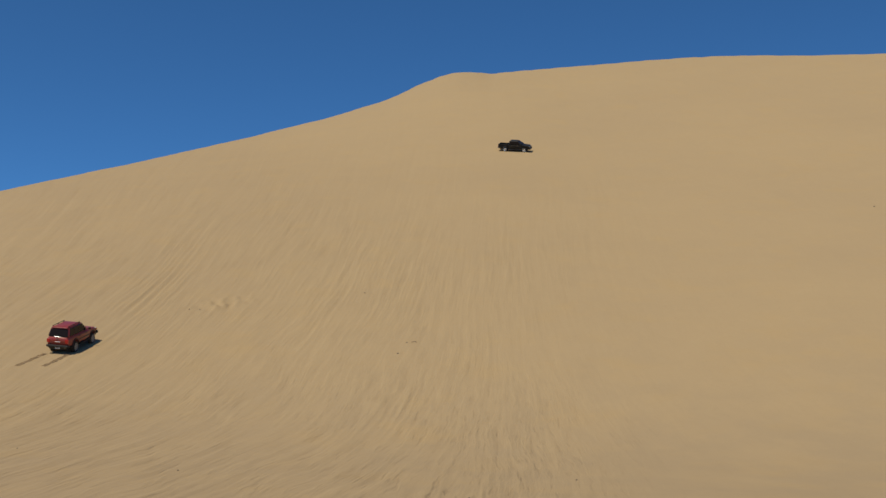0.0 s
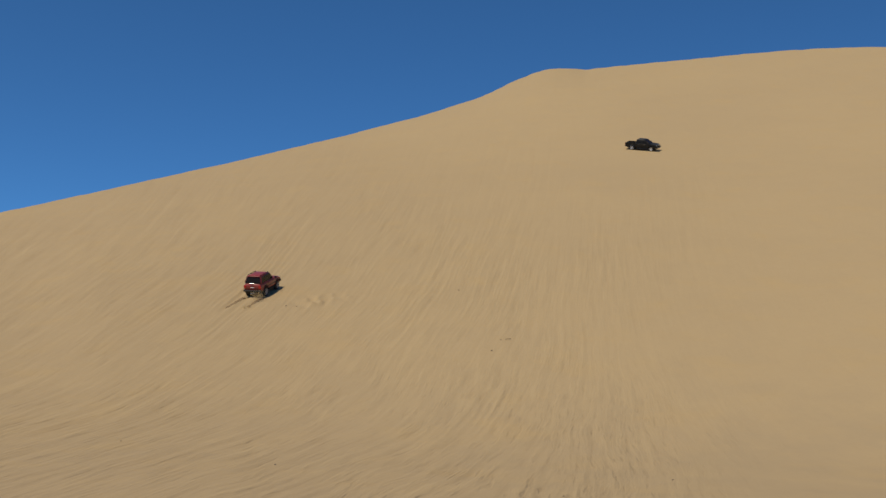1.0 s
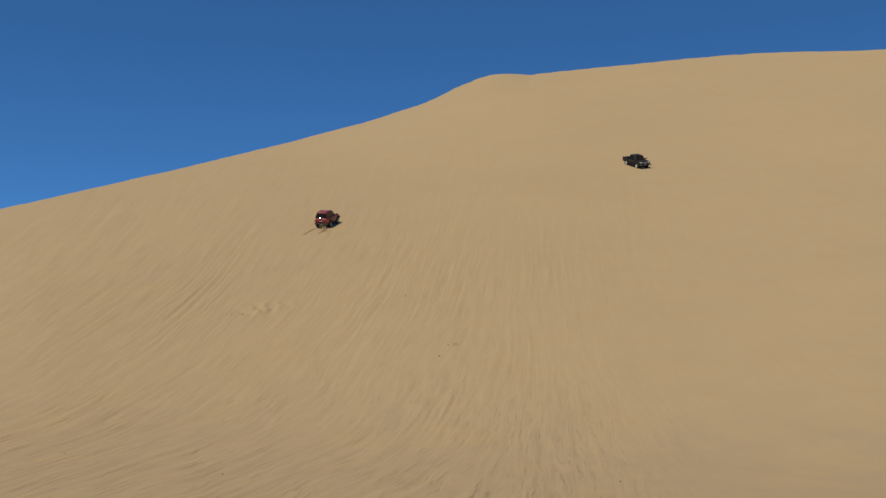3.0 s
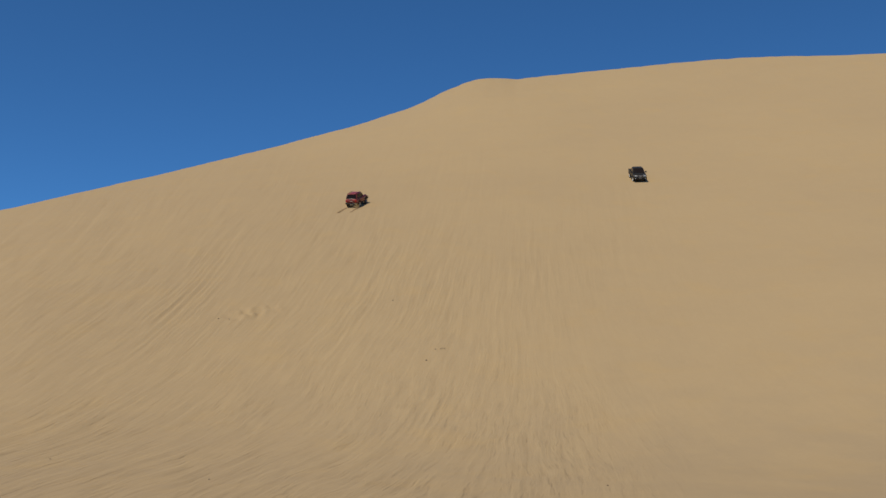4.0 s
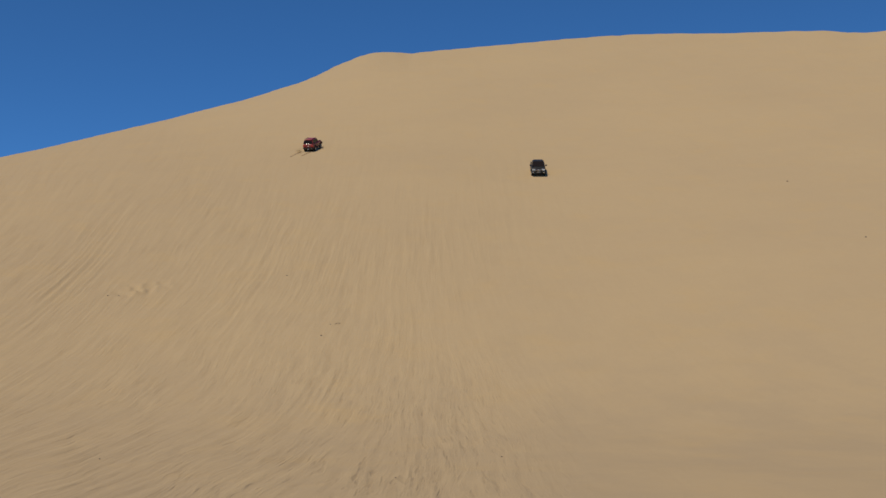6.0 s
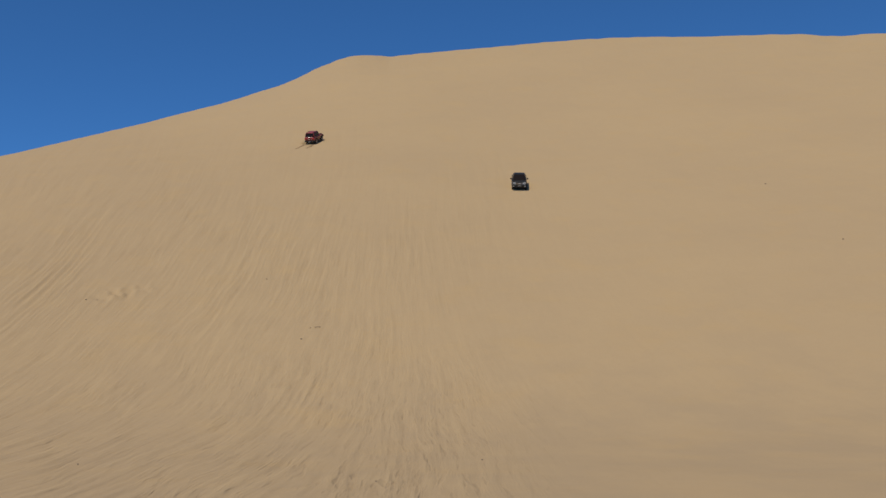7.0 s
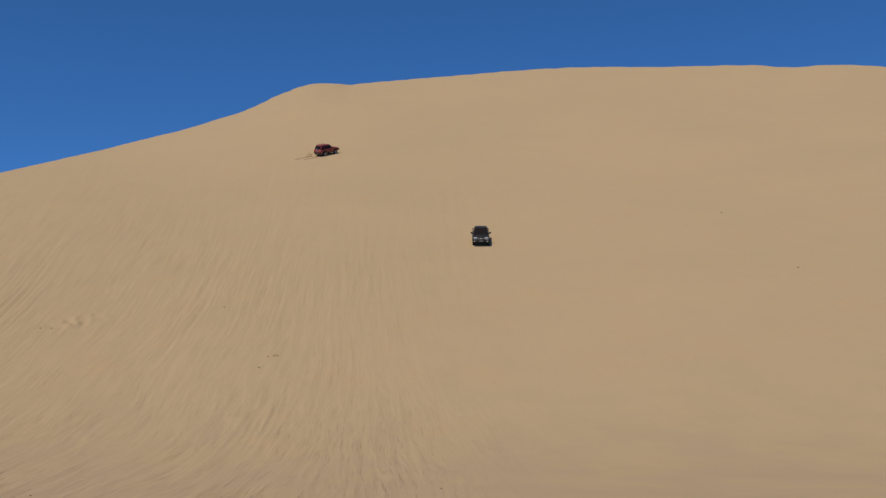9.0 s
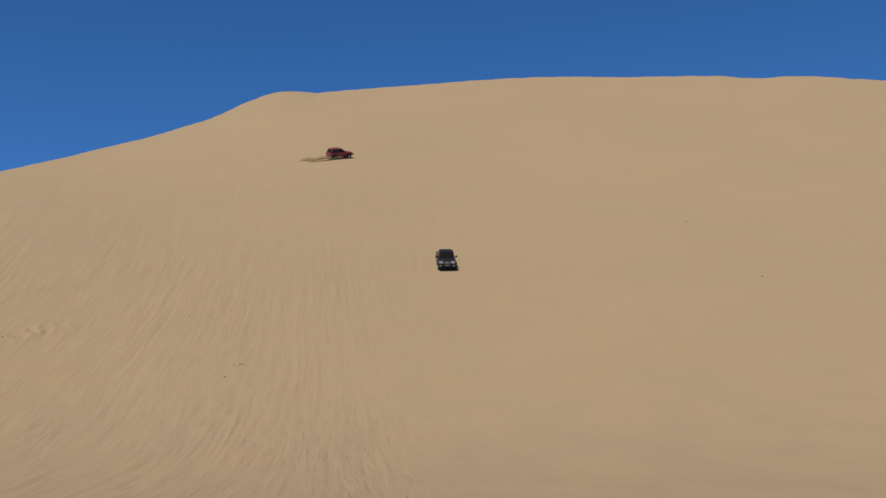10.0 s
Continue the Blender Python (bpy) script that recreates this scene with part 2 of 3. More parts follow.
def flow_of(x, y):
    """Along which old wheel track a place lies, how far up, and how strongly the sand is rutted there."""
    r, u = np.hypot(x, y) + 1e-6, np.degrees(np.arctan2(x, y))
    v = np.maximum(np.degrees(np.arctan2(dune(x, y) - 1.7, r)), -6.0)
    wobble = 0.55 * grain(u / 5, v / 4, 11) + 0.16 * grain(u / 2.0, v / 2.0, 12) + 0.04 * grain(u / 0.45, v / 0.45, 17)
    across = fan(u, v, 3.2, 1.0) + wobble
    cross = fan(u + 3.0 * grain(u / 9, v / 7, 18), v, 9.0, 1.15) + 0.6 * grain(u / 2.5, v / 2, 19)
    side = 1 / (1 + np.exp((u - 4.6 - 3.4 * np.clip((4 - v) / 8, 0, 1) - 2.0 * grain(v / 3, u / 8, 15)) / 2.4))
    high = 1 / (1 + np.exp((v - 10.9 - 1.5 * grain(u / 4, v / 8, 16)) / 1.5))
    # where the flank turns away and its sand is patchily browner
    flank = 1 / (1 + np.exp((u + 6.0 - 3.0 * grain(u / 6, v / 3, 20)) / 2.5))
    patch = np.clip(0.85 + 0.28 * grain(u / 4, v / 3.5, 13) + 0.32 * grain(u / 1.5, v / 1.1, 14), 0.2, 1.3)
    amount = (0.07 + 0.93 * side) * (0.10 + 0.90 * high) * patch
    amount = amount * np.where(r > 330, 0.0, 1.0) * np.clip((r - 15) / 12, 0, 1) * np.clip((44 - np.abs(u)) / 8, 0, 1)
    return across, v, amount, r, cross, flank


def ruts(x, y):
    """Relief of the old tracks and of the trodden foot of the dune."""
    across, v, amount, r, cross, _ = flow_of(x, y)
    size = np.clip(r / 95, 0.35, 1.05)
    low = 1 / (1 + np.exp((v - 2.0) / 1.0))
    h = 0.046 * grain(across / 0.36, v / 1.5, 21) + 0.026 * grain(across / 0.20, v / 0.8, 22)
    h = h + 0.020 * grain(cross / 0.42, v / 1.2, 25)
    # clods and heel marks left between the tracks
    h = h - 0.085 * np.clip(grain(across / 0.20, v / 0.40, 26) - 0.42, 0, 1) * (0.45 + 0.35 * low)
    h = h + 0.026 * low * grain(across / 0.15, v / 0.38, 24)
    h = h * size
    # bundles of deeper tracks that bend up the flank
    for at, wide, high, tall, deep in BUNDLES:
        bundle = np.exp(-((across - at) / wide) ** 2) * np.exp(-((v - high) / tall) ** 2)
        h = h + deep * bundle * np.sin(across * 19 + 2.0 * grain(across * 1.4, v / 1.5, 23))
    # dug spots halfway up
    for px, py, wide in ((-18.4, 97.6, 1.3), (-19.6, 97.0, 1.1), (-17.2, 99.2, 0.8)):
        d = np.hypot(x - px, (y - py) * 0.6) / wide
        h = h + 0.17 * np.exp(-d ** 2) * grain(x / 0.46, y / 0.9, 51) / np.maximum(amount, 0.2)
    fade = np.clip((glide(np.degrees(np.arctan2(-x, y)), CREST_AWAY_BEARING, CREST_AWAY) - r) / 25, 0, 1)
    dents = np.clip(grain(x / 0.55, y / 0.9, 31) - 0.35, 0, 1) * 0.02 * np.exp(-((r - 55) / 17) ** 2) * np.clip(amount, 0, 1)
    crest = 0.06 * grain(x / 2.3, y / 2.3, 41) * np.exp(-((fade * 25) / 6) ** 2) * (r < 330)
    return h * amount * fade - dents + crest


# line of the fan, half the width, height angle of the middle, half its height, depth in metres
BUNDLES = [(-21.0, 1.3, 7.4, 2.6, 0.075), (-10.6, 0.8, 5.5, 2.4, 0.035), (-16.7, 0.9, 0.6, 1.5, 0.04), (-8.75, 0.7, 10.0, 1.6, 0.05),
           (-4.6, 0.8, 0.8, 1.6, 0.035), (-14.6, 1.2, 6.2, 2.0, 0.035), (-6.4, 0.6, 7.2, 1.8, 0.035), (-24.6, 1.0, 4.4, 1.6, 0.045)]


def build_ground():
    az = np.radians(np.concatenate((np.arange(-180, -34, 4), np.arange(-34, 34, 0.085), np.arange(34, 180, 4))))
    r = np.concatenate((np.geomspace(1.0, 22, 30)[:-1], np.geomspace(22, 320, 620)[:-1], np.geomspace(320, 4200, 30)))
    A, far = np.meshgrid(az, r)
    x, y = -np.sin(A) * far, np.cos(A) * far
    z = dune(x, y) + ruts(x, y)
    nr, na = A.shape
    co = np.concatenate((np.stack((x, y, z), -1).reshape(-1, 3), [[0, 0, 0]]))
    across, v, amount, _, cross, flank = flow_of(co[:, 0], co[:, 1])
    i, j = np.meshgrid(np.arange(nr - 1), np.arange(na), indexing="ij")
    j2 = (j + 1) % na
    quads = np.stack((i * na + j, i * na + j2, (i + 1) * na + j2, (i + 1) * na + j), -1).reshape(-1, 4)
    jj = np.arange(na)
    tris = np.stack((jj, np.full(na, nr * na), (jj + 1) % na), -1)
    loops = np.concatenate((quads.ravel(), tris.ravel())).astype(np.int32)
    me = bpy.data.meshes.new("ground")
    me.vertices.add(len(co))
    me.vertices.foreach_set("co", co.ravel().astype(np.float32))
    me.loops.add(len(loops))
    me.loops.foreach_set("vertex_index", loops)
    me.polygons.add(len(quads) + na)
    starts = np.concatenate((np.arange(len(quads)) * 4, len(quads) * 4 + np.arange(na) * 3)).astype(np.int32)
    me.polygons.foreach_set("loop_start", starts)
    me.update(calc_edges=True)
    me.polygons.foreach_set("use_smooth", np.ones(len(me.polygons), bool))
    flow = me.attributes.new("flow", "FLOAT_VECTOR", "POINT")
    flow.data.foreach_set("vector", np.stack((across, v, amount), -1).ravel().astype(np.float32))
    other = me.attributes.new("cross", "FLOAT_VECTOR", "POINT")
    other.data.foreach_set("vector", np.stack((cross, v, flank), -1).ravel().astype(np.float32))
    if me.polygons[nr * na // 2].normal.z < 0:
        me.flip_normals()
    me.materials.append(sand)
    return tagged(new("ground", me), "high pale tan sand dune with old wheel tracks", "dune", kind="structure")


ground = build_ground()


def on_dune(x, y, heading, lift=0.0):
    """Pose of a thing that stands on the dune and faces heading (degrees left of straight ahead)."""
    e = 1.3
    gx = float(dune(x + e, y) - dune(x - e, y)) / (2 * e)
    gy = float(dune(x, y + e) - dune(x, y - e)) / (2 * e)
    up = Vector((-gx, -gy, 1)).normalized()
    f = Vector((-math.sin(radians(heading)), math.cos(radians(heading)), 0))
    f = (f - up * f.dot(up)).normalized()
    right = f.cross(up)
    m = Matrix((right, f, up)).transposed().to_4x4()
    m.translation = Vector((x, y, float(dune(x, y)))) + up * lift
    return m


# ---- mesh helpers ----
def part(name, bm, mat, parent=None, label="", smooth=False):
    """One bmesh as one mesh object, under a thing or part if given."""
    bmesh.ops.recalc_face_normals(bm, faces=bm.faces)
    for f in bm.faces:
        f.smooth = smooth
    me = bpy.data.meshes.new(name)
    bm.to_mesh(me)
    bm.free()
    me.materials.append(mat)
    ob = new(name, me)
    ob.parent = parent
    return tagged(ob, label)


def bevel(bm, edges, offset, segments=2):
    bmesh.ops.bevel(bm, geom=list(edges), offset=offset, segments=segments, affect="EDGES", profile=0.5, clamp_overlap=True)


def slab(outline, x0, x1, round_by=0.0):
    """An outline of (y, z) drawn out from x0 to x1, with its rims rounded."""
    bm = bmesh.new()
    a = bm.faces.new([bm.verts.new((x0, y, z)) for y, z in outline])
    out = bmesh.ops.extrude_face_region(bm, geom=[a])
    top = [g for g in out["geom"] if isinstance(g, bmesh.types.BMFace)][0]
    bmesh.ops.translate(bm, verts=top.verts, vec=(x1 - x0, 0, 0))
    if round_by:
        bevel(bm, {e for f in (a, top) if f.is_valid for e in f.edges}, round_by)
    return bm


def block(x0, x1, y0, y1, z0, z1, round_by=0.02, segments=2):
    bm = bmesh.new()
    bmesh.ops.create_cube(bm, size=1, matrix=Matrix.Translation(((x0 + x1) / 2, (y0 + y1) / 2, (z0 + z1) / 2))
                          @ Matrix.Diagonal((x1 - x0, y1 - y0, z1 - z0, 1)))
    if round_by:
        bevel(bm, bm.edges[:], round_by, segments)
    return bm


def rounded(bm, start, length, draw_in, shoulder, lean):
    """Draws the ends of a car's body in, past start on the y axis, and leans its sides in above the shoulder height."""
    for v in bm.verts:
        e = max(0.0, abs(v.co.y) - start) / length
        v.co.x *= (1 - draw_in * e * e) * (1 - lean * max(0.0, v.co.z - shoulder))
    return bm


def hull(corners, round_by):
    """A box of eight corners: four below and four above, both counter-clockwise."""
    bm = bmesh.new()
    v = [bm.verts.new(c) for c in corners]
    bm.faces.new(v[3::-1])
    bm.faces.new(v[4:])
    for i in range(4):
        bm.faces.new((v[i], v[(i + 1) % 4], v[4 + (i + 1) % 4], v[4 + i]))
    if round_by:
        bevel(bm, bm.edges[:], round_by, 3)
    return bm


def pane(quad, u0, u1, v0, v1, proud=0.012, u0top=None, u1top=None):
    """A thin plate on a four-cornered face (lower a, lower b, upper b, upper a), between shares of its width and height."""
    a, b, c, d = (Vector(q) for q in quad)
    n = (b - a).cross(d - a).normalized()
    u0top, u1top = u0 if u0top is None else u0top, u1 if u1top is None else u1top

    def at(u, v):
        return a.lerp(b, u).lerp(d.lerp(c, u), v)
    low = [at(u0, v0), at(u1, v0), at(u1top, v1), at(u0top, v1)]
    bm = hull([p - n * 0.02 for p in low] + [p + n * proud for p in low], 0.0)
    bevel(bm, bm.edges[:], 0.006, 1)
    return bm


def arch(yc, zc, radius, floor, steps=9):
    """Points of a wheel arch from front to back, between two meetings with the floor height."""
    reach = math.asin(max(-1.0, (floor - zc) / radius))
    return [(yc + radius * math.cos(reach + (math.pi - 2 * reach) * i / steps),
             zc + radius * math.sin(reach + (math.pi - 2 * reach) * i / steps)) for i in range(steps + 1)]


def lathe(profile, steps, axis_x=0.0):
    """Rings of (x, radius) turned round the x axis."""
    bm = bmesh.new()
    rings = [[bm.verts.new((x + axis_x, r * math.cos(2 * math.pi * k / steps), r * math.sin(2 * math.pi * k / steps)))
              for k in range(steps)] for x, r in profile]
    for p, q in zip(rings, rings[1:]):
        for k in range(steps):
            bm.faces.new((p[k], p[(k + 1) % steps], q[(k + 1) % steps], q[k]))
    bm.faces.new(rings[0])
    bm.faces.new(rings[-1][::-1])
    return bm


def add_box(bm, x0, x1, y0, y1, z0, z1, turn=None):
    m = Matrix.Translation(((x0 + x1) / 2, (y0 + y1) / 2, (z0 + z1) / 2)) @ Matrix.Diagonal((x1 - x0, y1 - y0, z1 - z0, 1))
    bmesh.ops.create_cube(bm, size=1, matrix=(turn @ m) if turn else m)


# ---- vehicles ----
def wheel(car, side, y, r, track, width, metal, label):
    """A wheel of the car; side is 1 on its right and -1 on its left."""
    hub = part("wheel", lathe([(-0.06, 0.10), (0.05, 0.10), (0.07, 0.06)], 12), trim, car)
    hub.location = (side * track / 2, y, r)
    h = width / 2
    bm = lathe([(-h * 0.7, r * 0.62), (-h, r * 0.72), (-h, r * 0.88), (-h * 0.8, r * 0.97), (-h * 0.4, r), (h * 0.4, r),
                (h * 0.8, r * 0.97), (h, r * 0.88), (h, r * 0.72), (h * 0.7, r * 0.62)], 28)
    for k in range(28):   # tread blocks
        t = Matrix.Rotation(2 * math.pi * k / 28, 4, "X")
        add_box(bm, -h * 0.75, h * 0.75 if k % 2 else h * 0.2, -0.022, 0.022, r * 0.97, r * 1.012, t)
    part("tyre", bm, rubber, hub)
    bm = lathe([(side * h * 0.45, r * 0.66), (side * h * 0.98, r * 0.66), (side * h * 0.98, r * 0.60), (side * h * 0.6, r * 0.56),
                (side * h * 0.55, r * 0.2), (side * h * 0.75, r * 0.14)], 24)
    for k in range(6):   # spokes
        t = Matrix.Rotation(2 * math.pi * k / 6, 4, "X")
        x0, x1 = sorted((side * h * 0.55, side * h * 0.9))
        add_box(bm, x0, x1, -0.035, 0.035, r * 0.12, r * 0.60, t)
    part("rim", bm, metal, hub, label)
    return hub


def suv():
    """Red four-door sport utility vehicle, facing +y."""
    car = new("sport_utility_vehicle")
    tagged(car, "lifted red four-door off-road wagon with roof rails, climbing the sand", "car")
    W, rt = 1.76, 0.40
    low = 0.50
    outline = ([(-2.14, 0.52), (-2.22, 0.60), (-2.27, 0.78), (-2.27, 0.95), (-2.22, 1.12), (-2.10, 1.15), (0.80, 1.15), (1.35, 1.13),
                (1.80, 1.09), (2.08, 1.03), (2.20, 0.94), (2.25, 0.80), (2.24, 0.62), (2.12, low)]
               + arch(1.42, rt, 0.47, low) + [(0.2, low - 0.02)] + arch(-1.28, rt, 0.47, low) + [(-2.0, low)])
    part("body", rounded(slab(outline, -W / 2, W / 2, 0.11), 1.60, 0.68, 0.17, 0.86, 0.30), red_paint, car, smooth=True)
    base, top, zb, zt = 0.81, 0.64, 1.10, 1.80
    y0, y1, y2, y3 = -2.20, 0.95, -1.86, 0.10
    c = [(-base, y0, zb), (base, y0, zb), (base, y1, zb), (-base, y1, zb), (-top, y2, zt), (top, y2, zt), (top, y3, zt), (-top, y3, zt)]
    cabin = part("cabin", hull(c, 0.19), red_paint, car, smooth=True)
    right, left = (c[1], c[2], c[6], c[5]), (c[3], c[0], c[4], c[7])
    back, front = (c[0], c[1], c[5], c[4]), (c[2], c[3], c[7], c[6])
    part("windscreen", pane(front, 0.07, 0.93, 0.08, 0.88), glass, cabin, "dark windscreen")
    part("rear_window", pane(back, 0.06, 0.94, 0.09, 0.80), glass, cabin, "dark tinted rear window")
    for q, flip in ((right, False), (left, True)):
        def along(lo, hi):
            return (1 - hi, 1 - lo) if flip else (lo, hi)
        for lo, hi, t in ((0.05, 0.29, (0.07, 0.29)), (0.31, 0.57, (0.31, 0.58)), (0.59, 0.90, (0.60, 0.94))):
            part("side_window", pane(q, *along(lo, hi), 0.13, 0.84, 0.014, *along(*t)), glass, cabin)
    part("roof_lip", hull([(-0.58, -1.98, 1.735), (0.58, -1.98, 1.735), (0.58, -1.74, 1.755), (-0.58, -1.74, 1.755),
                           (-0.56, -1.97, 1.77), (0.56, -1.97, 1.77), (0.56, -1.72, 1.812), (-0.56, -1.72, 1.812)], 0.012), red_paint, car)
    for s in (-1, 1):
        rail = block(s * 0.57 - 0.025, s * 0.57 + 0.025, -1.75, -0.05, zt + 0.015, zt + 0.055, 0.012)
        for y in (-1.75, -0.95, -0.10):
            add_box(rail, s * 0.57 - 0.02, s * 0.57 + 0.02, y - 0.05, y + 0.05, zt - 0.03, zt + 0.03)
        part("roof_rail", rail, trim, car, "black roof rail")
        part("tail_light", block(s * 0.665 - 0.12, s * 0.665 + 0.12, -2.295, -2.16, 0.74, 1.0, 0.02), tail_red, car, "red tail light")
        part("headlight", block(s * 0.64 - 0.15, s * 0.64 + 0.15, 2.12, 2.255, 0.80, 0.95, 0.02), lamp_clear, car, "clear headlight")
        part("turn_signal", block(s * 0.825 - 0.03, s * 0.825 + 0.03, 2.05, 2.225, 0.80, 0.93, 0.01), amber, car, "amber turn signal")
        mirror = block(s * 1.0 - 0.09, s * 1.0 + 0.09, 0.62, 0.72, 1.16, 1.31, 0.02)
        add_box(mirror, min(s * 0.82, s * 0.95), max(s * 0.82, s * 0.95), 0.64, 0.70, 1.18, 1.23)
        part("wing_mirror", mirror, trim, car, "black wing mirror")
        part("side_moulding", block(s * 0.885 - 0.022, s * 0.885 + 0.012, -0.75, 0.90, 0.72, 0.80, 0.01), trim, car, "black door moulding")
        for y in (-0.62, 0.42):
            part("door_handle", block(s * 0.875 - 0.02, s * 0.875 + 0.025, y - 0.09, y + 0.09, 0.97, 1.01, 0.008), trim, car)
        for y, name in ((1.42, "front"), (-1.28, "rear")):
            flare = [(p[0], p[1]) for p in arch(y, rt, 0.53, low)] + [(p[0], p[1]) for p in arch(y, rt, 0.465, low)][::-1]
            x0, x1 = sorted((s * 0.85, s * 0.905))
            part("wheel_flare", slab(flare, x0, x1), trim, car, "black wheel-arch flare")
        part("running_board", block(min(s * 0.74, s * 0.92), max(s * 0.74, s * 0.92), -0.70, 0.85, 0.40, 0.46, 0.015), trim, car)
        flap = block(s * 0.74 - 0.12, s * 0.74 + 0.12, -1.82, -1.79, 0.22, 0.56, 0.01)
        part("mud_flap", flap, trim, car, "black mud flap")
    bumper = rounded(block(-0.86, 0.86, -2.38, -2.10, 0.45, 0.60, 0.045), 2.0, 0.4, 0.10, 9.0, 1.0)
    part("rear_bumper", bumper, trim, car, "black rear step bumper")
    part("rear_valance", hull([(-0.62, -2.16, 0.24), (0.62, -2.16, 0.24), (0.62, -1.92, 0.24), (-0.62, -1.92, 0.24),
                               (-0.74, -2.28, 0.47), (0.74, -2.28, 0.47), (0.74, -1.9, 0.47), (-0.74, -1.9, 0.47)], 0.03), trim, car, "black panel under the bumper")
    spare = lathe([(-0.11, 0.20), (-0.12, 0.30), (-0.09, 0.35), (0.09, 0.35), (0.12, 0.30), (0.11, 0.20)], 20)
    part("spare_tyre", spare, rubber, car).matrix_basis = pose(0, -1.78, 0.36, 0, 90, 0)
    part("front_bumper", block(-0.88, 0.88, 2.18, 2.38, 0.54, 0.74, 0.035), trim, car, "black front bumper")
    part("grille", block(-0.46, 0.46, 2.17, 2.262, 0.78, 0.95, 0.015), trim, car, "black grille")
    part("hood_scoop", hull([(-0.3, 1.05, 1.10), (0.3, 1.05, 1.10), (0.26, 1.75, 1.05), (-0.26, 1.75, 1.05),
                             (-0.27, 1.08, 1.16), (0.27, 1.08, 1.16), (0.22, 1.7, 1.13), (-0.22, 1.7, 1.13)], 0.02), red_paint, car)
    plate = part("number_plate", block(-0.16, 0.16, -2.300, -2.270, 0.335, 0.455, 0.006, 1), plate_white, car, "white plate with a dark bar")
    part("bar", block(-0.11, 0.11, -2.309, -2.296, 0.375, 0.415, 0.0), trim, plate)
    part("tailgate_strip", block(-0.19, 0.19, -2.30, -2.24, 0.80, 0.845, 0.012, 2), plate_white, car, "pale strip on the tailgate")
    # added ledge, stands in for the sun's glint low on the rear window
    part("glint_ledge", block(-0.27, 0.15, -2.252, -2.16, 1.150, 1.187, 0.017, 3), bright, car, "bright rounded ledge added for the glint under the rear window")
    part("tailgate_handle", block(-0.10, 0.10, -2.30, -2.22, 0.99, 1.02, 0.006, 1), trim, car)
    part("tailgate_seam", block(-0.66, 0.66, -2.278, -2.24, 0.79, 0.80, 0.0), trim, car)
    part("rear_wiper", block(-0.20, 0.04, -2.215, -2.13, 1.235, 1.258, 0.004, 1), trim, car)
    part("exhaust_pipe", lathe([(-0.03, 0.035), (0.03, 0.035)], 10), chrome, car).matrix_basis = pose(0.55, -2.25, 0.42, 0, 0, 90)
    axle = block(-0.78, 0.78, -1.36, -1.20, 0.30, 0.45, 0.05)
    add_box(axle, -0.16, 0.16, -1.42, -1.14, 0.24, 0.50)
    part("rear_axle", axle, trim, car)
    part("front_axle", block(-0.78, 0.78, 1.34, 1.50, 0.30, 0.45, 0.05), trim, car)
    part("underbody", block(-0.62, 0.62, -2.05, 2.0, 0.36, 0.56, 0.04), trim, car)
    for child in car.children:   # raised suspension
        child.location.z += 0.09
    car_wheels = [wheel(car, s, y, rt, 1.54, 0.27, steel, "dusty alloy rim") for s in (-1, 1) for y in (1.42, -1.28)]
    return car, car_wheels, rt


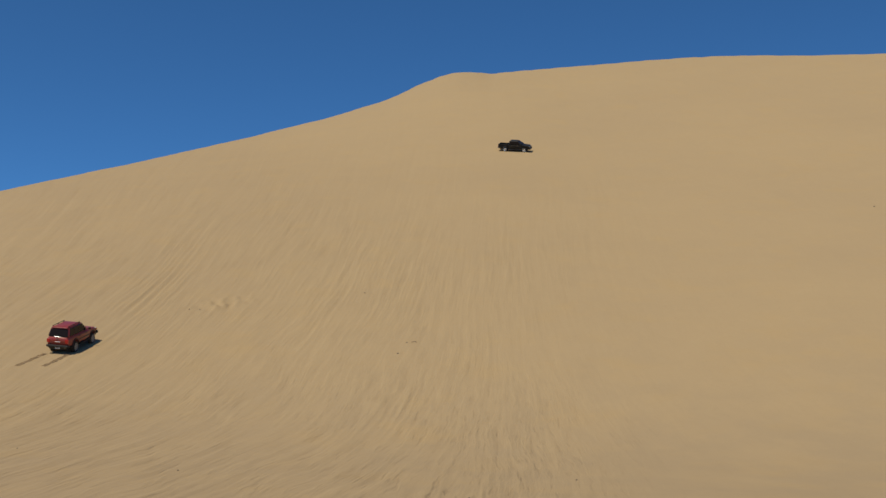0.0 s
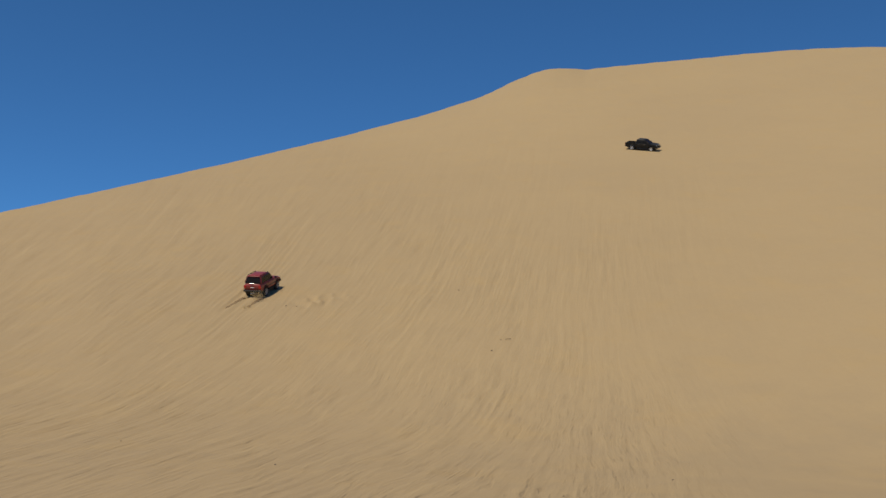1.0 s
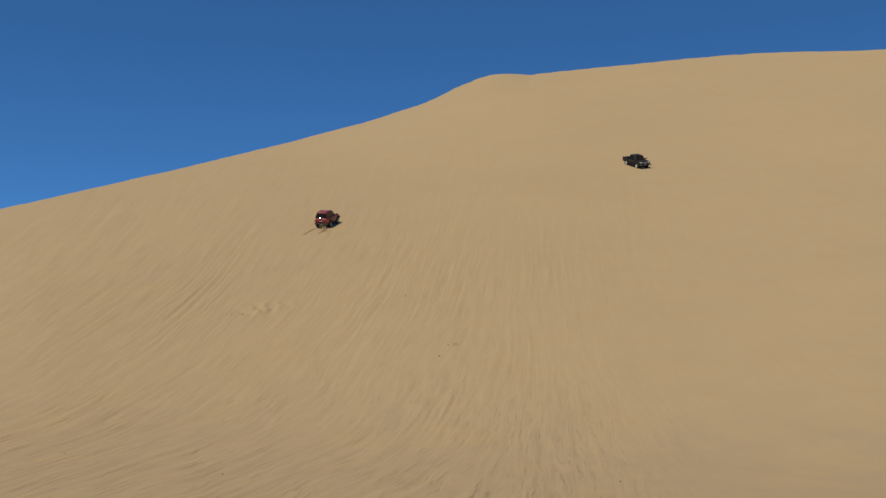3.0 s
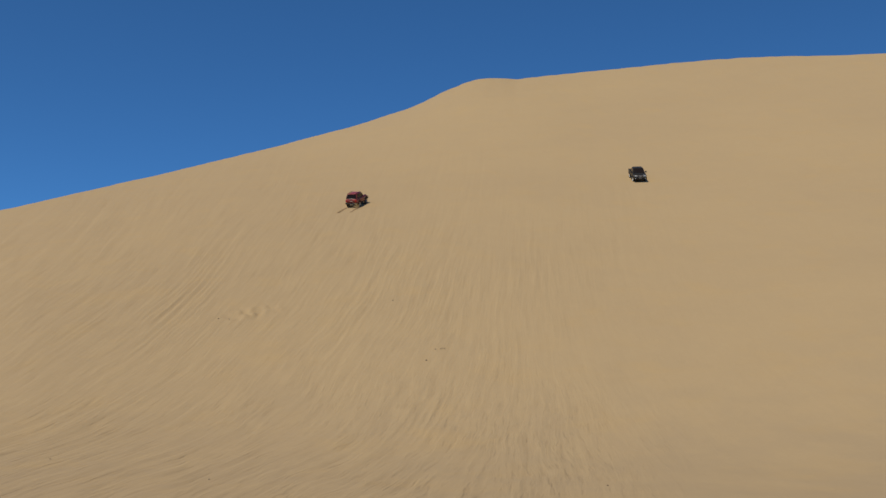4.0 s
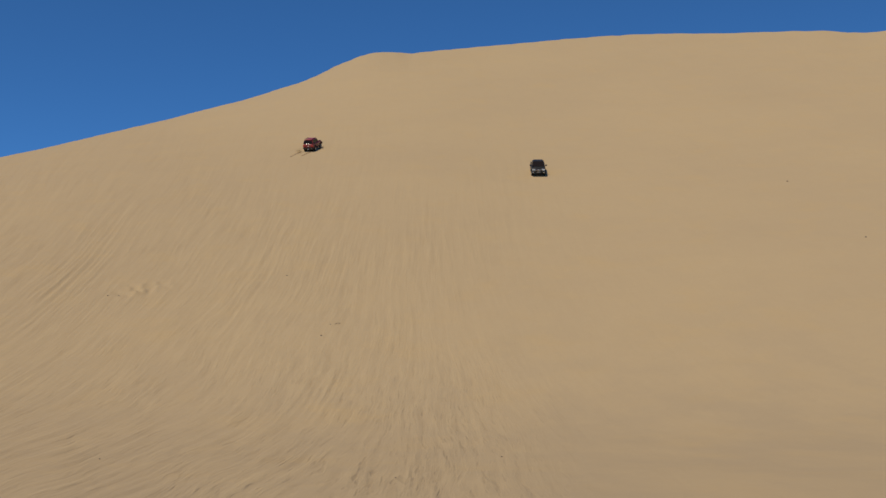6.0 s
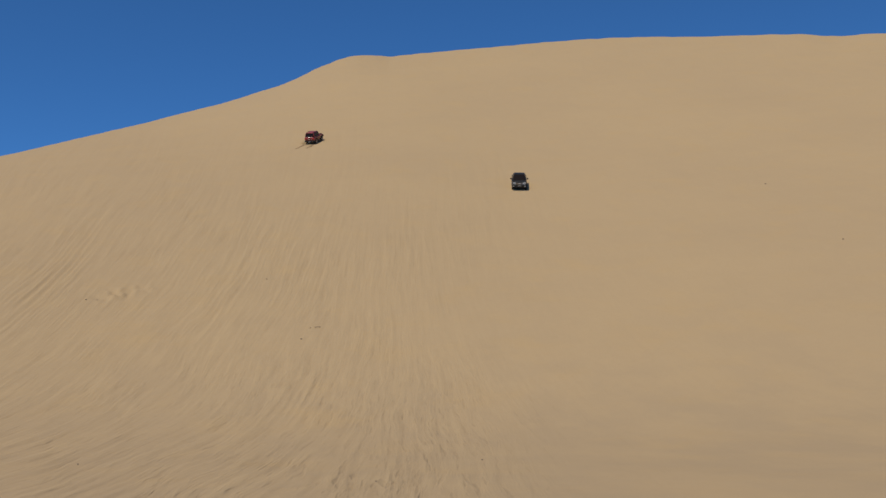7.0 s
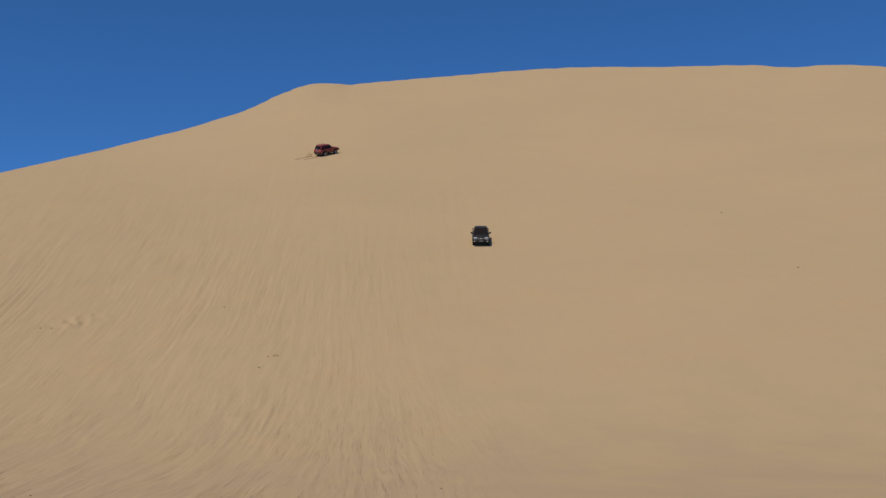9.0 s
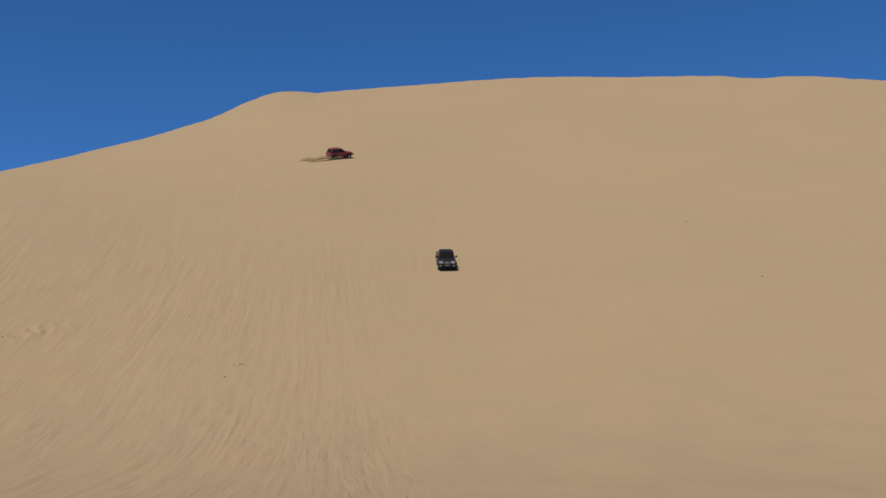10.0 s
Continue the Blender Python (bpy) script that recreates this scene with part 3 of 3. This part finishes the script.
def pickup():
    """Black double-cab pickup, facing +y."""
    car = new("pickup_truck")
    tagged(car, "glossy black double-cab pickup with bright wheels, descending the sand", "pickup truck")
    W, rt, low = 1.84, 0.39, 0.52
    outline = ([(-0.98, low), (-0.98, 1.16), (1.05, 1.19), (1.6, 1.17), (2.32, 1.09), (2.52, 0.96), (2.58, 0.70), (2.45, 0.50)]
               + arch(1.62, rt, 0.50, low) + [(0.3, low - 0.03)])
    part("body", slab(outline, -W / 2, W / 2, 0.10), black_paint, car)
    base, top, zb, zt = 0.87, 0.70, 1.16, 1.80
    y0, y1, y2, y3 = -0.97, 1.42, -0.80, 0.50
    c = [(-base, y0, zb), (base, y0, zb), (base, y1, zb), (-base, y1, zb), (-top, y2, zt), (top, y2, zt), (top, y3, zt), (-top, y3, zt)]
    cabin = part("cabin", hull(c, 0.19), black_paint, car)
    right, left = (c[1], c[2], c[6], c[5]), (c[3], c[0], c[4], c[7])
    back, front = (c[0], c[1], c[5], c[4]), (c[2], c[3], c[7], c[6])
    part("windscreen", pane(front, 0.06, 0.94, 0.06, 0.92), glass, cabin, "dark windscreen")
    part("rear_window", pane(back, 0.12, 0.88, 0.22, 0.84), glass, cabin)
    for lo, hi, t in ((0.06, 0.44, (0.12, 0.50)), (0.47, 0.86, (0.53, 0.92))):
        part("side_window", pane(right, lo, hi, 0.14, 0.84, 0.012, *t), glass, cabin)
        part("side_window", pane(left, 1 - hi, 1 - lo, 0.14, 0.84, 0.012, 1 - t[1], 1 - t[0]), glass, cabin)
    side = [(-2.60, 0.60), (-2.62, 1.16), (-1.02, 1.16), (-1.02, low)] + arch(-1.50, rt, 0.50, low) + [(-2.45, 0.56)]
    for s in (-1, 1):
        x0, x1 = sorted((s * 0.92, s * 0.80))
        part("bed_side", slab(side, x0, x1, 0.03), black_paint, car)
        part("bed_rail", block(x0 - 0.005, x1 + 0.005, -2.58, -1.04, 1.155, 1.185, 0.01), trim, car, "grey bed rail cap")
        lamp = hull([(s * 0.62 - 0.2, 2.36, 0.86), (s * 0.62 + 0.2, 2.36, 0.86), (s * 0.62 + 0.2, 2.56, 0.86), (s * 0.62 - 0.2, 2.56, 0.86),
                     (s * 0.62 - 0.2, 2.3, 1.05), (s * 0.62 + 0.2, 2.3, 1.05), (s * 0.62 + 0.2, 2.47, 1.03), (s * 0.62 - 0.2, 2.47, 1.03)], 0.02)
        part("headlight", lamp, lamp_clear, car, "clear headlight")
        part("fog_lamp", block(s * 0.70 - 0.085, s * 0.70 + 0.085, 2.56, 2.70, 0.57, 0.68, 0.02), lamp_clear, car, "small fog lamp")
        part("tail_light", block(s * 0.86 - 0.06, s * 0.86 + 0.05, -2.65, -2.56, 0.82, 1.12, 0.012), tail_red, car, "red tail light")
        mirror = block(s * 1.04 - 0.10, s * 1.04 + 0.10, 0.95, 1.07, 1.20, 1.40, 0.03)
        add_box(mirror, min(s * 0.86, s * 0.98), max(s * 0.86, s * 0.98), 0.98, 1.04, 1.22, 1.28)
        part("wing_mirror", mirror, trim, car)
        for y in (-0.42, 0.55):
            part("door_handle", block(s * 0.925 - 0.02, s * 0.925 + 0.025, y - 0.10, y + 0.10, 1.00, 1.04, 0.008), chrome, car, "chrome handle")
        part("side_step", block(min(s * 0.78, s * 0.98), max(s * 0.78, s * 0.98), -0.80, 1.00, 0.40, 0.46, 0.02), trim, car)
        for y in (1.62, -1.50):
            flare = arch(y, rt, 0.56, low) + arch(y, rt, 0.495, low)[::-1]
            x0, x1 = sorted((s * 0.90, s * 0.955))
            part("wheel_flare", slab(flare, x0, x1), trim, car)
        part("mud_flap", block(s * 0.78 - 0.13, s * 0.78 + 0.13, -2.06, -2.03, 0.24, 0.58, 0.01), trim, car)
    part("bed_floor", block(-0.80, 0.80, -2.56, -1.02, 0.66, 0.72, 0.01), trim, car, "dark bed floor")
    part("tailgate", block(-0.82, 0.82, -2.64, -2.56, 0.64, 1.15, 0.02), black_paint, car)
    part("bed_front", block(-0.80, 0.80, -1.06, -1.01, 0.70, 1.15, 0.01), black_paint, car)
    part("front_bumper", block(-0.93, 0.93, 2.42, 2.68, 0.50, 0.78, 0.06, 3), black_paint, car)
    part("rear_bumper", block(-0.86, 0.86, -2.74, -2.60, 0.54, 0.70, 0.03), chrome, car, "chrome rear bumper")
    grille = part("grille", block(-0.40, 0.40, 2.44, 2.585, 0.80, 1.02, 0.02), trim, car, "black barred grille")
    for z in (0.85, 0.91, 0.97):
        part("grille_bar", block(-0.37, 0.37, 2.57, 2.605, z - 0.012, z + 0.012, 0.005, 1), chrome, grille)
    part("emblem", block(-0.13, 0.13, 2.59, 2.63, 0.90, 1.0, 0.03), bright, grille, "plain bright emblem")
    part("air_intake", block(-0.45, 0.45, 2.64, 2.70, 0.53, 0.60, 0.01), trim, car)
    plate = part("number_plate", block(-0.20, 0.20, 2.68, 2.705, 0.61, 0.73, 0.006, 1), dull_plate, car, "dusty grey plate with a dark bar")
    part("bar", block(-0.14, 0.14, 2.70, 2.712, 0.65, 0.69, 0.0), trim, plate)
    for s in (-0.35, 0.35):
        part("wiper", block(s - 0.28, s + 0.22, 1.36, 1.40, 1.195, 1.215, 0.004, 1), trim, car)
    part("underbody", block(-0.66, 0.66, -2.4, 2.3, 0.38, 0.60, 0.04), trim, car)
    car_wheels = [wheel(car, s, y, rt, 1.62, 0.27, alloy, "pale alloy rim") for s in (-1, 1) for y in (1.62, -1.50)]
    return car, car_wheels, rt


red_car, red_wheels, red_radius = suv()
black_car, black_wheels, black_radius = pickup()
black_car.scale = (1.02, 1.02, 1.02)


# ---- small things on the sand ----
def stone(x, y, size, seed):
    rng = random.Random(seed)
    bm = bmesh.new()
    bmesh.ops.create_icosphere(bm, subdivisions=2, radius=size)
    for v in bm.verts:
        v.co *= 1 + 0.35 * noise.noise(v.co / size * 1.3 + Vector((seed, 0, 0)))
        v.co.z *= 0.65
    ob = part("stone", bm, stone_grey)
    ob.matrix_basis = on_dune(x, y, rng.uniform(0, 360), size * 0.35 + float(ruts(np.array(x), np.array(y))))
    return tagged(ob, "small dark stone lying on the sand", "stone", "stones on the sand")


for k, (x, y, size) in enumerate(((-3.29, 83.0, 0.10), (-2.75, 86.0, 0.08), (-20.98, 95.6, 0.09), (-20.1, 95.6, 0.07), (51.57, 138.4, 0.15), (46.0, 104.3, 0.12),
                                  (-19.7, 54.9, 0.055), (0.72, 31.75, 0.035), (4.68, 41.5, 0.05), (-10.1, 45.4, 0.055), (-7.05, 102.0, 0.09))):
    stone(x, y, size * 0.68, k + 1)


def stick(x, y, length, turn):
    bm = bmesh.new()
    rings = []
    for i in range(9):
        t = i / 8
        c = Vector((length * (t - 0.5), 0.05 * math.sin(t * 5) * length, 0.03 + 0.05 * math.sin(t * 3.1)))
        r = 0.018 * (1 - 0.6 * t) + 0.004
        rings.append([bm.verts.new(c + Vector((0, r * math.cos(a), r * math.sin(a)))) for a in (0, 1.05, 2.09, 3.14, 4.19, 5.24)])
    for p, q in zip(rings, rings[1:]):
        for k in range(6):
            bm.faces.new((p[k], p[(k + 1) % 6], q[(k + 1) % 6], q[k]))
    bm.faces.new(rings[0])
    bm.faces.new(rings[-1])
    add_box(bm, 0.0, 0.22, 0.0, 0.016, 0.06, 0.075, Matrix.Rotation(0.6, 4, "Z"))
    ob = part("stick", bm, dry_wood)
    ob.matrix_basis = on_dune(x, y, turn, 0.02 + float(ruts(np.array(x), np.array(y))))
    return tagged(ob, "dry bent stick lying on the sand", "stick")


stick(-2.21, 86.0, 0.42, 4)


# ---- ways of the vehicles ----
# seconds, place over the plan, heading in degrees left of straight ahead
RED = [
    (0.0, -26.47, 83.20, -6.4),
    (0.2, -25.90, 86.70, -7.4),
    (0.5, -25.22, 91.82, -7.1),
    (1.0, -24.24, 100.48, -7.4),
    (1.5, -23.00, 109.30, -9.1),
    (2.0, -21.79, 119.07, -7.6),
    (2.5, -20.49, 129.03, -9.0),
    (2.7, -19.95, 132.05, -9.4),
    (3.8, -16.23, 151.28, -12.9),
    (4.1, -15.35, 155.79, -13.4),
    (4.5, -13.96, 161.88, -13.1),
    (5.0, -11.86, 166.92, -13.9),
    (5.5, -10.23, 172.80, -14.6),
    (6.0, -8.37, 176.72, -15.3),
    (7.3, -4.29, 187.66, -18.7),
    (7.5, -3.54, 189.29, -20.9),
    (8.0, -1.64, 192.26, -25.5),
    (8.5, 0.59, 194.23, -33.2),
    (9.0, 3.50, 196.35, -42.5),
    (9.5, 7.07, 197.38, -52.5),
    (10.0, 11.60, 199.40, -63.0),
]
BLACK = [
    (0.0, 11.22, 188.7, -104.0),
    (0.2, 12.40, 188.15, -106.5),
    (0.5, 14.30, 187.33, -110.5),
    (1.0, 16.39, 186.85, -114.0),
    (1.5, 18.52, 184.10, -118.7),
    (2.0, 20.26, 182.35, -128.3),
    (2.5, 22.07, 179.76, -146.0),
    (2.7, 22.50, 178.81, -152.2),
    (3.8, 24.28, 170.47, -176.5),
    (4.1, 24.26, 168.97, -180.5),
    (4.5, 24.32, 166.98, -182.5),
    (5.0, 24.14, 163.13, -183.5),
    (5.5, 23.58, 159.31, -184.5),
    (6.0, 23.18, 155.33, -186.0),
    (7.3, 21.98, 145.72, -187.6),
    (7.5, 21.80, 144.02, -187.6),
    (8.0, 21.24, 139.89, -187.6),
    (8.5, 20.61, 135.56, -187.6),
    (9.0, 19.97, 131.27, -187.7),
    (9.5, 19.18, 126.81, -186.6),
    (10.0, 18.43, 122.71, -185.5),
]


def way_of(rows):
    """A dense table of a vehicle's way: seconds, x, y, heading and metres run, begun before the clip."""
    t, x, y, h = (np.array(c, float) for c in zip(*rows))
    v0 = ((x[2] - x[0]) / (t[2] - t[0]), (y[2] - y[0]) / (t[2] - t[0]))
    t, x, y, h = (np.concatenate((a, b)) for a, b in (
        ([-1.5, -0.7], t), ([x[0] - 1.5 * v0[0], x[0] - 0.7 * v0[0]], x), ([y[0] - 1.5 * v0[1], y[0] - 0.7 * v0[1]], y), ([h[0], h[0]], h)))
    dense = np.arange(-1.5, 10.0001, 1 / 60)
    # a little smoothing takes out the unevenness of the single places
    def even(a):
        g = glide(dense, t, a)
        k = np.exp(-(np.arange(-24, 25) / 11.0) ** 2)
        p = np.concatenate((2 * g[0] - g[24:0:-1], g, 2 * g[-1] - g[-2:-26:-1]))
        return np.convolve(p, k / k.sum(), "valid")
    x, y, h = even(x), even(y), even(h)
    run = np.concatenate(([0], np.cumsum(np.hypot(np.hypot(np.diff(x), np.diff(y)), np.diff(dune(x, y))))))
    return dense, x, y, h, run


RED_WAY, BLACK_WAY = way_of(RED), way_of(BLACK)
STEPS = [k / 10 for k in range(101)]


def at_time(way, t, lag=0.0):
    """Place and heading of a point that follows the vehicle's way, lag metres behind it."""
    dense, x, y, h, run = way
    if lag:
        t = np.interp(np.interp(t, dense, run) - lag, run, dense)
    return tuple(float(np.interp(t, dense, a)) for a in (x, y, h))


# ---- fresh furrows that run behind the red car and close again ----
def furrow(seed, length=1.1):
    bm = bmesh.new()
    rows, cols = 12, 9
    grid = []
    for i in range(rows):
        line = []
        for j in range(cols):
            u = j / (cols - 1) * 2 - 1
            y = (i / (rows - 1) - 0.5) * length
            end = min(1.0, 7 * min(i, rows - 1 - i) / (rows - 1))
            w = 0.14 + 0.10 * noise.noise(Vector((y * 4, seed, 0)))
            wander = 0.10 * noise.noise(Vector((y * 2.5, seed, 7)))
            z = (0.10 * math.exp(-((abs(u) - 0.6) / 0.22) ** 2) * (0.35 + 1.9 * abs(noise.noise(Vector((u * 2, y * 5, seed)))))) * end - 0.05 * (abs(u) > 0.97)
            line.append(bm.verts.new((u * w + wander, y, z * (1 if u < 0 else 0.8) - 0.02 * (1 - end))))
        grid.append(line)
    for a, b in zip(grid, grid[1:]):
        for j in range(cols - 1):
            bm.faces.new((a[j], a[j + 1], b[j + 1], b[j]))
    skirt = bmesh.ops.extrude_face_region(bm, geom=bm.faces[:])
    bmesh.ops.translate(bm, verts=[g for g in skirt["geom"] if isinstance(g, bmesh.types.BMVert)], vec=(0, 0, -0.12))
    ob = part("furrow", bm, churned, smooth=True)
    return tagged(ob, "fresh dark furrow churned up behind a wheel", "wheel track", "fresh wheel tracks")


FURROWS = [(furrow(7 * k + s + 3), s * 0.77, 2.3 + 1.0 * k + (0.0 if s > 0 else 0.7)) for s in (-1, 1) for k in range(4)]


def spray_puff(seed, count, coarse):
    """A loose puff of flying sand: many separate grains and clods."""
    rng = random.Random(seed)
    bm = bmesh.new()
    for _ in range(count):
        r = rng.uniform(0.008, 0.026) * coarse
        c = Vector((rng.gauss(0, 0.2), rng.gauss(0, 0.45), abs(rng.gauss(0, 0.24))))
        bmesh.ops.create_cone(bm, segments=3, radius1=r, radius2=0, depth=1.6 * r, cap_ends=True,
                              matrix=Matrix.Translation(c) @ Euler((rng.uniform(0, 6), rng.uniform(0, 6), 0)).to_matrix().to_4x4())
    me = part("sand_spray", bm, airborne)
    return tagged(me, "puff of loose tan sand thrown up behind a wheel", "sand spray", "sand thrown by the wheels", "stuff")


def spray_times():
    rng = random.Random(5)
    times, t = [], 0.05
    while t < 9.4:
        times.append((t, rng.choice((-1, 1, 1)), 0.62))
        t += 0.15
    while t < 10.0:
        times.append((t, rng.choice((-1, 1)), 0.9))
        t += 0.05
    return times


SPRAY = [(spray_puff(100 + k, *((560, 1.5) if t > 9.4 else (460, 1.25))), t, s, reach) for k, (t, s, reach) in enumerate(spray_times())]


def lifted(share, reach):
    """Height of a thrown puff over the sand: quickly up, slowly down, then buried."""
    s = share ** 0.6
    return 1.8 * reach * s * (1 - s) - 0.10 if share < 0.98 else -0.9


def spray_rows(t0, side, reach):
    """Lies under the sand, is thrown up as the wheel passes, falls back and lies still."""
    x, y, h = at_time(RED_WAY, t0, 2.1)
    side_way = Vector((math.cos(radians(h)), math.sin(radians(h)), 0)) * 0.77 * side
    x, y = x + side_way.x, y + side_way.y
    back = Vector((math.sin(radians(h)), -math.cos(radians(h)), 0))
    rows, last = [(0.0, on_dune(x, y, h, -0.9))] if t0 > 0.1 else [], (0.26 if t0 < 9.4 else 0.42)
    if t0 > 0.14:
        rows.append((t0 - 0.1, on_dune(x, y, h, -0.9)))
    for q in (0.0, 0.2 * last, 0.4 * last, 0.7 * last, last):
        if t0 + q > 9.99:
            break
        rise = lifted(q / last, reach)
        p = Vector((x, y, 0)) + back * (0.8 * reach * q)
        rows.append((t0 + q, on_dune(p.x, p.y, h, rise)))
    if not rows or rows[0][0] > 0:
        rows.insert(0, (0.0, on_dune(x, y, h, -0.9)))
    q = min(10.0 - t0, last)
    p = Vector((x, y, 0)) + back * (0.8 * reach * q)
    rise = lifted(q / last, reach)
    rows.append((10.0, on_dune(p.x, p.y, h, rise)))
    return rows


def spin_rows(way, hub, radius):
    """The wheel rolls with the metres run; no more than a fifth of a turn from row to row."""
    rows, angle, last = [], 0.0, None
    for k in range(301):
        run = float(np.interp(k / 30, way[0], way[4]))
        if last is not None:
            angle -= min((run - last) / radius, 1.25)
        last = run
        rows.append((k / 30, Matrix.Translation(hub.location) @ Matrix.Rotation(angle, 4, "X")))
    return rows


def motions():
    for car, way, wheels_of, radius in ((red_car, RED_WAY, red_wheels, red_radius), (black_car, BLACK_WAY, black_wheels, black_radius)):
        walk(car, [(t, on_dune(*at_time(way, t), -0.05)) for t in STEPS])
        for hub in wheels_of:
            walk(hub, spin_rows(way, hub, radius))
    for ob, side, lag in FURROWS:
        rows = []
        for t in STEPS:
            x, y, h = at_time(RED_WAY, t, lag)
            ax, ay, _ = at_time(RED_WAY, t, lag - 0.8)
            h = math.degrees(math.atan2(x - ax, ay - y)) if math.hypot(x - ax, y - ay) > 0.05 else h
            x, y = x + math.cos(radians(h)) * side, y + math.sin(radians(h)) * side
            rows.append((t, on_dune(x, y, h, 0.0 + 0.6 * float(ruts(np.array(x), np.array(y))))))
        walk(ob, rows)
    for ob, t0, side, reach in SPRAY:
        walk(ob, spray_rows(t0, side, reach))


motions()
